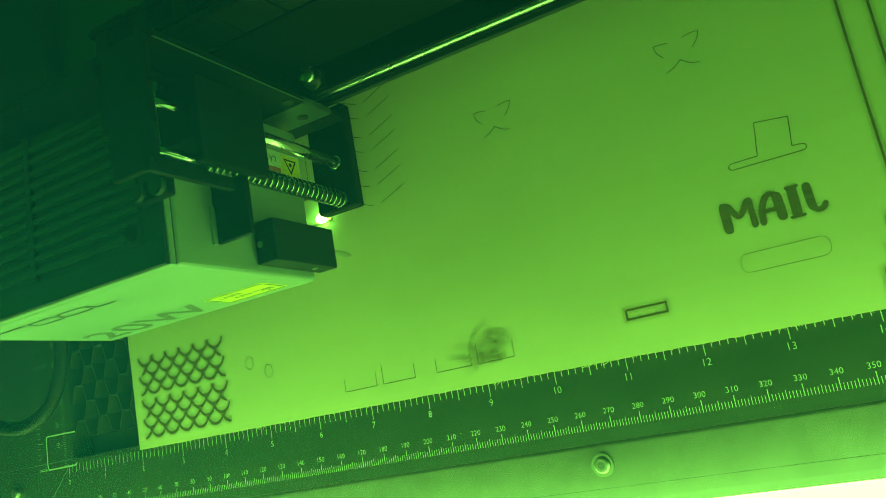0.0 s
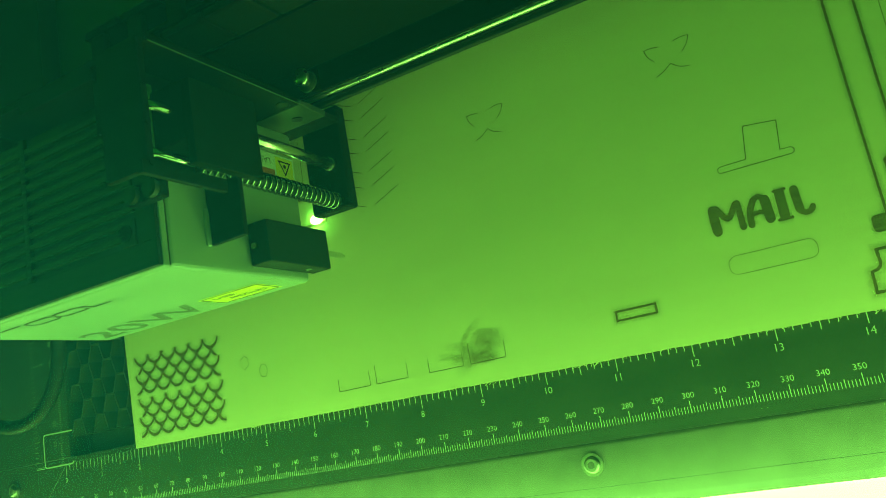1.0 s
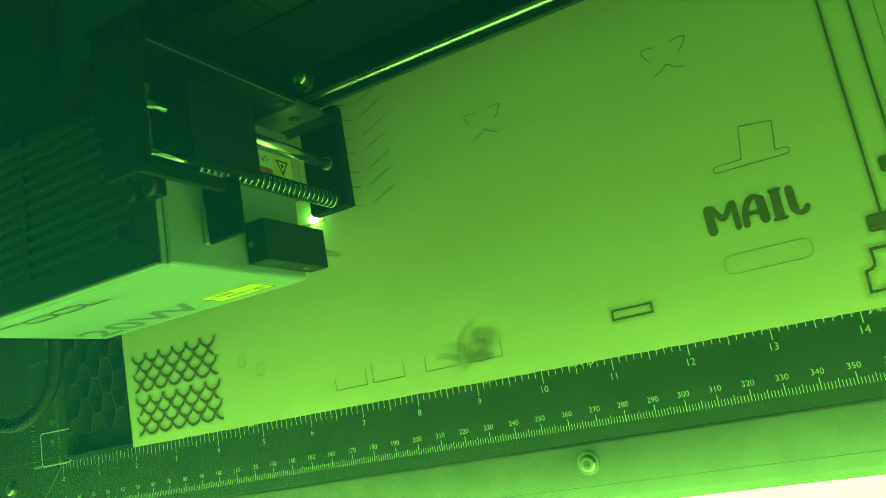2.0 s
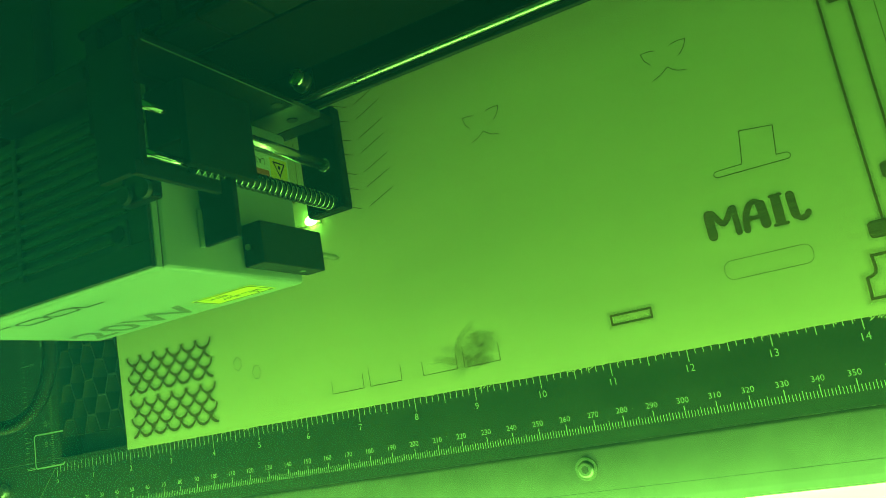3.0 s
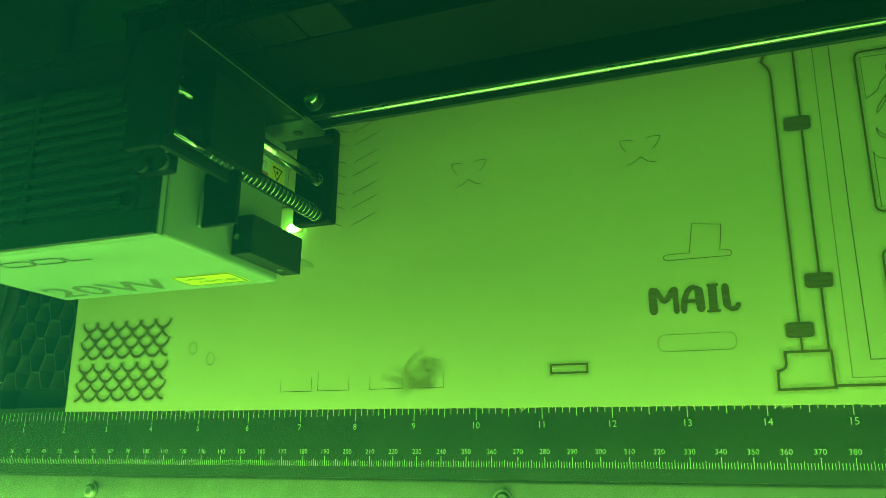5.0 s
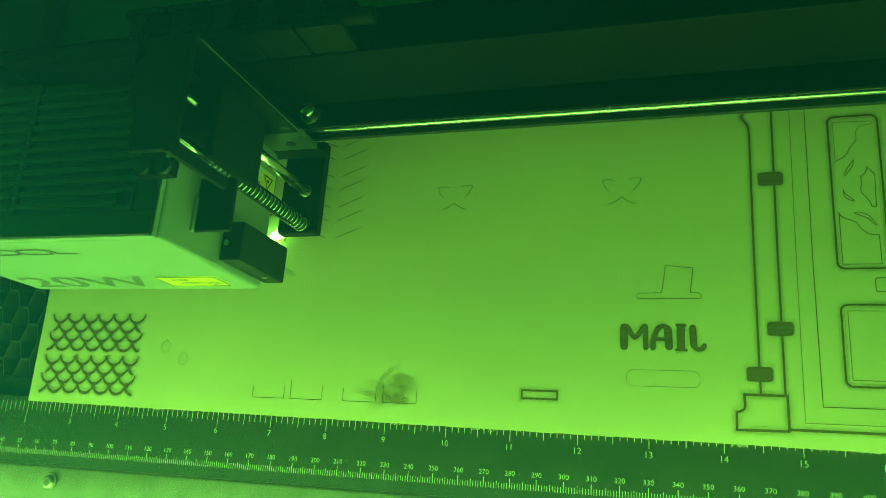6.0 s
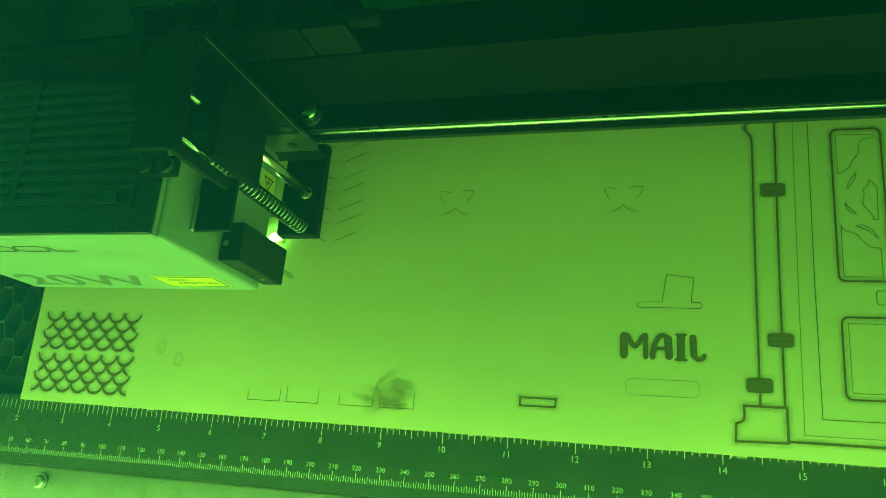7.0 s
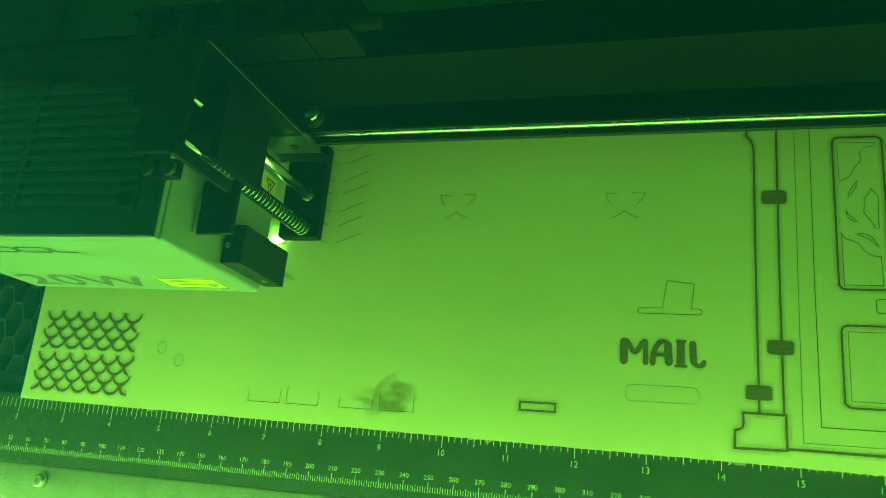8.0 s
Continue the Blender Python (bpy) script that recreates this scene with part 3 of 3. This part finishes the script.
bm.faces.new(rings[1])
part("smoke_stain", bm, M_SMOKE, board, "brown smoke stain")

bm = bmesh.new()
for pts, w in (([(227.0, 15.0), (226.2, 20.0), (229.5, 24.5), (234.5, 27.0)], 2.6), ([(226.0, 13.8), (221.0, 16.0), (215.0, 17.0)], 3.2), ([(229.0, 14.0), (234.0, 12.6), (240.0, 14.0)], 3.0), ([(231.0, 21.5), (236.0, 22.5), (241.0, 20.5)], 4.0)):
    ribbon(bm, [(x / 1000, y / 1000) for x, y in bez(pts, 6)], w / 1000, ZS + 0.00004 + w * 0.000003, fade=True, taper=True)
ribbon(bm, [(0.2352, 0.0186), (0.2364, 0.0192)], 0.0009, ZS + 0.00007, fade=True)
part("smoke_wisp", bm, M_WISP, board)

# ---- gantry rail ----
SPOT = (0.1695, 0.0830, BZ)
RY, RZ = SPOT[1] + 0.0368, 0.0195
M_FLANGE = surface("worn_rail_flange", (0.016, 0.017, 0.018), (0.026, 0.028, 0.029), 0.45, scale=50, bump=0.0, spec=0.3)
rail = empty("gantry_rail", (0, 0, 0), label="black aluminium gantry rail with a bright steel guide rod", category="rail")
part("bottom_flange", boxed(-0.13, 0.60, RY, RY + 0.030, RZ, RZ + 0.0024, bevel=0.0003), M_FLANGE, rail, "dark grey lower flange")
bm = bmesh.new()
box(bm, -0.13, 0.60, RY + 0.0014, RY + 0.030, RZ + 0.00245, RZ + 0.0046, 0.0003)
box(bm, -0.13, 0.60, RY + 0.0040, RY + 0.030, RZ + 0.0047, RZ + 0.0094, 0.0003)
box(bm, -0.13, 0.60, RY + 0.0016, RY + 0.030, RZ + 0.0095, RZ + 0.0112, 0.0004)
box(bm, -0.13, 0.60, RY + 0.0115, RY + 0.030, RZ + 0.0113, RZ + 0.0475, 0.0008)
part("rail_body", bm, M_RAIL, rail)
bm = bmesh.new()
rod(bm, (-0.125, RY + 0.0020, RZ + 0.0072), (0.595, RY + 0.0020, RZ + 0.0072), 0.0014, seg=20)
part("guide_rod", bm, M_STEEL, rail, "bright steel guide rod", smooth=True)
# reflection above the guide rod, added as a thin grey bar
part("rail_glint", boxed(-0.13, 0.60, RY + 0.0012, RY + 0.0016, RZ + 0.0098, RZ + 0.0101), M_GREYINK, rail, "thin pale line painted for a reflection in the rail")

# ---- cable carrier lying on the rail ----
M_CHAIN = surface("chain_plastic", (0.0045, 0.005, 0.005), (0.0075, 0.008, 0.008), 0.55, scale=120, spec=0.12)
chain = empty("cable_carrier", (0, 0, RZ + 0.0477), label="black plastic cable carrier with open links on the gantry rail", category="cable carrier")
CY0, CY1 = RY + 0.0120, RY + 0.0295
for i in range(5):
    x = 0.140 + 0.0185 * i
    bm = bmesh.new()
    for yy in (CY0, CY1 - 0.0035):
        box(bm, x, x + 0.0178, yy, yy + 0.0032, 0, 0.0175, 0.0012)
    box(bm, x + 0.0030, x + 0.0098, CY0 + 0.0033, CY1 - 0.0036, 0.0145, 0.0172, 0.0005)
    box(bm, x + 0.0030, x + 0.0098, CY0 + 0.0033, CY1 - 0.0036, 0.0, 0.0025, 0.0005)
    part("link", bm, M_CHAIN, chain)
bm = bmesh.new()
rod(bm, (0.137, CY0 + 0.009, 0.008), (0.240, CY0 + 0.009, 0.008), 0.0032, seg=12)
part("cable", bm, M_BLACK, chain, smooth=True)

# ---- laser head: local origin at the burning point ----
head = empty("laser_module", SPOT, label="grey laser engraving module with black vented top on a sliding mount", category="laser module")


def hb(x0, x1, y0, y1, z0, z1, bevel=0.0, seg=2):
    return boxed(x0 / 1000, x1 / 1000, y0 / 1000, y1 / 1000, z0 / 1000, z1 / 1000, bevel=bevel / 1000, seg=seg)


def v3(x, y, z):
    return (x / 1000, y / 1000, z / 1000)


body = part("body", hb(-97, 12.5, -31, 27, 26, 92.4, 2.0, 4), M_SHELL, head, "light grey metal shell")
part("cover_rim", hb(-97, 12.5, -31, 27, 92.9, 95.2, 0.4, 2), M_SHELL, head)
part("seam", hb(-96.5, 12.1, -30.6, 26.6, 92.3, 93.0), M_INK, head)
part("top_cover", hb(-96.8, 12.2, -30.75, 26.6, 95.1, 95.9, 0.25), M_TOP, head, "dark vented cover")
# raised slats with open slots between them, in two banks
part("vent_recess", hb(-95, 10, -29, 26, 95.7, 96.0), M_DARK, head)
part("vent_border", hb(-96.8, 12.1, -30.7, -22.6, 95.85, 96.7, 0.35), M_TOP, head)
part("vent_border", hb(4.2, 12.1, -22.6, 26.4, 95.85, 96.7, 0.35), M_TOP, head)
part("vent_spine", hb(-46.2, -43.8, -22.6, 26.6, 95.85, 97.55, 0.4), M_TOP, head)
for i in range(11):
    y = -22.9 + 4.15 * i
    part("slat", hb(-43.8, 4.2, y + 2.3, y + 4.15, 95.85, 97.5, 0.35), M_SLAT, head)
    part("slat", hb(-96.6, -46.2, y + 2.3, y + 4.15, 95.85, 97.5, 0.35), M_SLAT, head)
part("vent_border", hb(-2.0, 4.3, -22.7, -14.4, 95.85, 97.45, 0.5), M_TOP, head)
bm = bmesh.new()
rod(bm, v3(0.5, -18.4, 97.3), v3(0.5, -18.4, 97.8), 0.0026)
part("cover_screw", bm, M_BLACK, head)
part("mount_foot", hb(6.4, 20.0, -12.7, -6.6, 97.4, 101.4, 0.8), M_BLACK, head)
for x, y in ((9.6, -9.8), (17.6, -10.0)):
    bm = bmesh.new()
    rod(bm, v3(x, y, 101.3), v3(x, y, 103.0), 0.0027)
    sc = part("bolt_head", bm, M_TOP, head)
    bm = bmesh.new()
    rod(bm, v3(x, y, 102.9), v3(x, y, 103.15), 0.0016, seg=6)
    part("socket", bm, M_DARK, sc)

# front lettering and sticker
text_part("marking", "20W", 0.0152, pose(-0.0605, -0.03115, 0.0390, 90, 0, 0) @ Matrix.Diagonal((1.40, 1, 1, 1)), M_GREYINK, head, bold=0.00035, label="grey printed marking 20W")
for i, (xa, xb) in enumerate(((-95.5, -88.5), (-85.5, -71.5), (-69.5, -55.8), (-54.5, -41.2), (-39.5, -30.3))):
    bm = bmesh.new()
    if i in (2, 3):
        ribbon(bm, [(x / 1000, y / 1000) for x, y in round_rect(xa, xb, 78.4, 84.0, 2.4, 5)], 0.0012, 0, True)
    else:
        ribbon(bm, mm((xa, 84.0), (xa + 0.3, 78.7), (xb, 78.7)) if i == 4 else mm((xa, 83.8), (xb, 83.8)), 0.0013, 0)
    ob = part("brand_shape", bm, M_INK, head)
    ob.matrix_basis = pose(0, -0.03112, 0, 90, 0, 0)


def flat_shape(pts, z=0.0):
    bm = bmesh.new()
    bm.faces.new([bm.verts.new((x / 1000, y / 1000, z)) for x, y in pts])
    return bm


sticker = part("aperture_sticker", flat_shape(round_rect(-24.2, 4.2, 31.8, 46.8, 1.4)), M_YELLOW, head, "yellow warning sticker")
sticker.matrix_basis = pose(0, -0.03112, 0, 90, 0, 0)
ob = part("sticker_border", ribbon(bmesh.new(), [(x / 1000, y / 1000) for x, y in round_rect(-23.2, 3.2, 32.8, 45.8, 1.2)], 0.0009, 0.00006, True), M_INK, sticker)
text_part("sticker_text", "LASER", 0.0027, pose(-0.0150, 0.0418, 0.00006), M_INK, sticker, bold=0.00008)
text_part("sticker_text", "APERTURE", 0.0027, pose(-0.0078, 0.0372, 0.00006), M_INK, sticker, bold=0.00008)
part("sticker_arrow", flat_shape([(-3.5, 35.2), (-2.5, 33.9), (-1.5, 35.2)], 0.00006), M_INK, sticker)

# side: rear shell with label, focus block, bracket
part("bracket_tab", hb(12.4, 26.6, -22.8, -3.4, 73.2, 75.4, 0.5), M_BLACK, head)
part("bracket_web", hb(26.0, 28.0, -10.7, -6.6, 81.7, 114, 0.3), M_BLACK, head)
part("bracket_lip", hb(11.9, 13.4, -23.2, -10.5, 75.3, 77.2, 0.7, 4), M_SHELL, head, "light grey curved lip")
part("bracket_strip", hb(12.4, 14.4, -2.0, 2.0, 77.4, 106, 0.5), M_BLACK, head)
fb = part("focus_block", hb(12.6, 21.0, -28.0, -13.4, 24.0, 57.5, 0.5), M_PLASTIC, head, "black focus probe block")
for p0, p1 in ((v3(15.0, -21.5, 57.4), v3(15.0, -21.5, 58.2)), (v3(17.5, -28.3, 33), v3(17.5, -27.9, 33))):
    bm = bmesh.new()
    rod(bm, p0, p1, 0.0011, seg=14)
    part("screw", bm, M_BRASS, fb)
bm = bmesh.new()
rod(bm, v3(18, -21, 24.5), v3(18, -21, 13), 0.0011)
rod(bm, v3(18, -21, 13), v3(18, -21, 9.5), 0.0011, 0.0002)
part("probe_pin", bm, M_STEEL, fb, "steel probe pin")

# sliding mount
part("back_plate", hb(2, 27, 31, 33.5, 38.2, 108, 0.4), M_BLACK, head)
# lit lower part of the back plate: the light is in its paler material
part("back_plate_lit_foot", hb(2, 27, 31, 33.5, 21.6, 38, 0.4), M_PLATE, head)
part("back_plate_end", hb(2, 26.4, 31, 33.5, 12.7, 21.4, 0.4), M_BLACK, head)
part("side_arm", hb(-30, 4, 27.2, 33, 60, 108, 0.5), M_BLACK, head)
# light caught along the back plate's edge, painted as a pale grey line
bm = bmesh.new()
box(bm, 0.0270, 0.0272, 0.0312, 0.0316, 0.032, 0.107)
part("plate_edge_glint", bm, M_GREYINK, head)
for x, z in ((23.4, 43.0), (18.3, 28.0)):
    bm = bmesh.new()
    rod(bm, v3(x, 30.6, z), v3(x, 31.1, z), 0.0021)
    part("plate_hole", bm, M_DARK, head)
part("top_plate", hb(11, 28, -9, 31, 109.5, 112, 0.5), M_BLACK, head)
for y in (-7.0, 5.0, 17.0, 28.0):
    bm = bmesh.new()
    rod(bm, v3(27.6, y, 110.7), v3(28.4, y, 110.7), 0.0010, seg=14)
    part("bolt_head", bm, M_BLACK, head)
part("bottom_plate", hb(8, 26.3, -3.2, 38.8, 7, 12.6, 1.3, 3), M_BLACK, head)
part("slide_block", hb(6, 26, 5, 24, 68, 94, 0.8), M_BLACK, head)
part("block_cover", hb(26.4, 29.5, -4, 23, 66, 95, 0.4), M_BLACK, head)
part("rear_web", hb(2, 12.3, 10.5, 30.8, 62, 106, 0.3), M_BLACK, head)
for y, low, high in ((15.0, 0.0022, 0.0014), (0.0, 0.0020, 0.0013)):
    bm = bmesh.new()
    rod(bm, v3(20.5, y, 12.5), v3(20.5, y, 70), low, seg=24)
    part("guide_rod", bm, M_STEEL if y else M_FOIL, head, "polished steel guide rod" if y else "", smooth=True)
    bm = bmesh.new()
    rod(bm, v3(20.5, y, 69.9), v3(20.5, y, 109.6), high, seg=24)
    part("guide_rod", bm, M_CHROME, head, smooth=True)
bm = bmesh.new()
rod(bm, v3(20.5, 15, 12.8), v3(20.5, 15, 14.6), 0.0027, seg=20)
part("rod_collar", bm, M_STEEL, head)
# coil spring round the front rod
bm = bmesh.new()
turns, per, wire, R = 26, 16, 0.00040, 0.0029
prev = None
for i in range(turns * per + 1):
    a = 2 * math.pi * i / per
    z = 0.0132 + 0.072 * i / (turns * per)
    c = Vector((0.0205 + R * math.cos(a), R * math.sin(a), z))
    t = Vector((-math.sin(a), math.cos(a), 0.09)).normalized()
    nrm = Vector((math.cos(a), math.sin(a), 0))
    bn = t.cross(nrm)
    ring = [bm.verts.new(c + wire * (math.cos(b) * nrm + math.sin(b) * bn)) for b in (0, 1.047, 2.094, 3.1416, 4.189, 5.236)]
    if prev:
        for j in range(6):
            bm.faces.new((prev[j], prev[(j + 1) % 6], ring[(j + 1) % 6], ring[j]))
    prev = ring
part("coil_spring", bm, M_CHROME, head, "bright steel coil spring", smooth=True)
# warning label on the side of the shell
lab = part("warning_label", flat_shape([(6.5, 27.0), (16.5, 27.0), (16.5, 53.0), (6.5, 53.0)]), M_PAPER, head, "white and yellow laser warning label")
lab.matrix_basis = pose(0.01262, 0, 0, 90, 0, 90)
part("label_triangle", flat_shape([(7.2, 27.8), (15.8, 27.8), (15.8, 37.5), (7.2, 37.5)], 0.00006), M_YELLOW, lab)
part("label_sign", ribbon(bmesh.new(), mm((9.2, 32.5), (14.2, 29.4), (14.2, 35.6)), 0.0006, 0.00012, True), M_INK, lab)
bm = bmesh.new()
bmesh.ops.create_circle(bm, cap_ends=True, segments=12, radius=0.0008, matrix=Matrix.Translation((0.0125, 0.0325, 0.00012)))
part("label_dot", bm, M_INK, lab)
part("label_band", flat_shape([(7.0, 38.4), (10.2, 38.4), (10.2, 52.4), (7.0, 52.4)], 0.00006), M_RED, lab)
text_part("label_text", "LASER", 0.0024, pose(0.0134, 0.0448, 0.00006, 0, 0, 90), M_INK, lab)
# bolt with washers at the foot of the mount
part("bolt_bracket", hb(4, 31, 38.6, 47.8, 27.8, 28.9, 0.4), M_BLACK, head)
bm = bmesh.new()
rod(bm, v3(26.3, 43, 28.8), v3(26.3, 43, 29.9), 0.0041)
rod(bm, v3(26.3, 43, 29.4), v3(26.3, 43, 32.6), 0.0021)
part("mount_bolt", bm, M_BRASS, head)
bm = bmesh.new()
bmesh.ops.create_uvsphere(bm, u_segments=20, v_segments=10, radius=0.0036, matrix=Matrix.Translation(v3(26.3, 43.6, 33.2)) @ Matrix.Diagonal((1, 1, 0.5, 1)))
part("mount_bolt_cap", bm, M_STEEL, head, smooth=True)
part("carriage_plate", hb(-60, 24, 33.6, 36.4, 40, 104, 0.5), M_BLACK, head)

# air hose looped beside the module
pts = [(-96, 0, 52), (-112, -6, 40), (-124, -22, 30), (-134, -40, 25), (-150, -53, 22), (-172, -57, 21), (-196, -48, 21), (-208, -25, 22), (-204, 4, 26), (-180, 22, 34)]
line = bez([Vector(p) / 1000 for p in pts], 6)
bm = bmesh.new()
prev = None
for i, c in enumerate(line):
    c = Vector(c)
    t = (Vector(line[min(i + 1, len(line) - 1)]) - Vector(line[max(i - 1, 0)])).normalized()
    u = t.cross(Vector((0, 0, 1))).normalized()
    w = u.cross(t)
    ring = [bm.verts.new(c + 0.0032 * (math.cos(a) * u + math.sin(a) * w)) for a in (2 * math.pi * q / 12 for q in range(12))]
    if prev:
        for q in range(12):
            bm.faces.new((prev[q], prev[(q + 1) % 12], ring[(q + 1) % 12], ring[q]))
    prev = ring
part("air_hose", bm, M_BLACK, head, "black rubber air hose", smooth=True)

# the burning point
spark = empty("laser_spark", SPOT, label="white-hot laser point burning the plywood", category="spark")
bm = bmesh.new()
bmesh.ops.create_icosphere(bm, subdivisions=2, radius=0.0022, matrix=Matrix.Translation((0.0012, -0.0002, 0.0009)) @ Matrix.Diagonal((1.35, 0.9, 0.8, 1)))
part("hot_core", bm, M_SPARK, spark)
bm = bmesh.new()
bmesh.ops.create_icosphere(bm, subdivisions=2, radius=0.0009, matrix=Matrix.Translation((0.0040, 0.0008, 0.0007)) @ Matrix.Diagonal((1.8, 1, 0.8, 1)))
part("ember", bm, M_EMBER, spark)
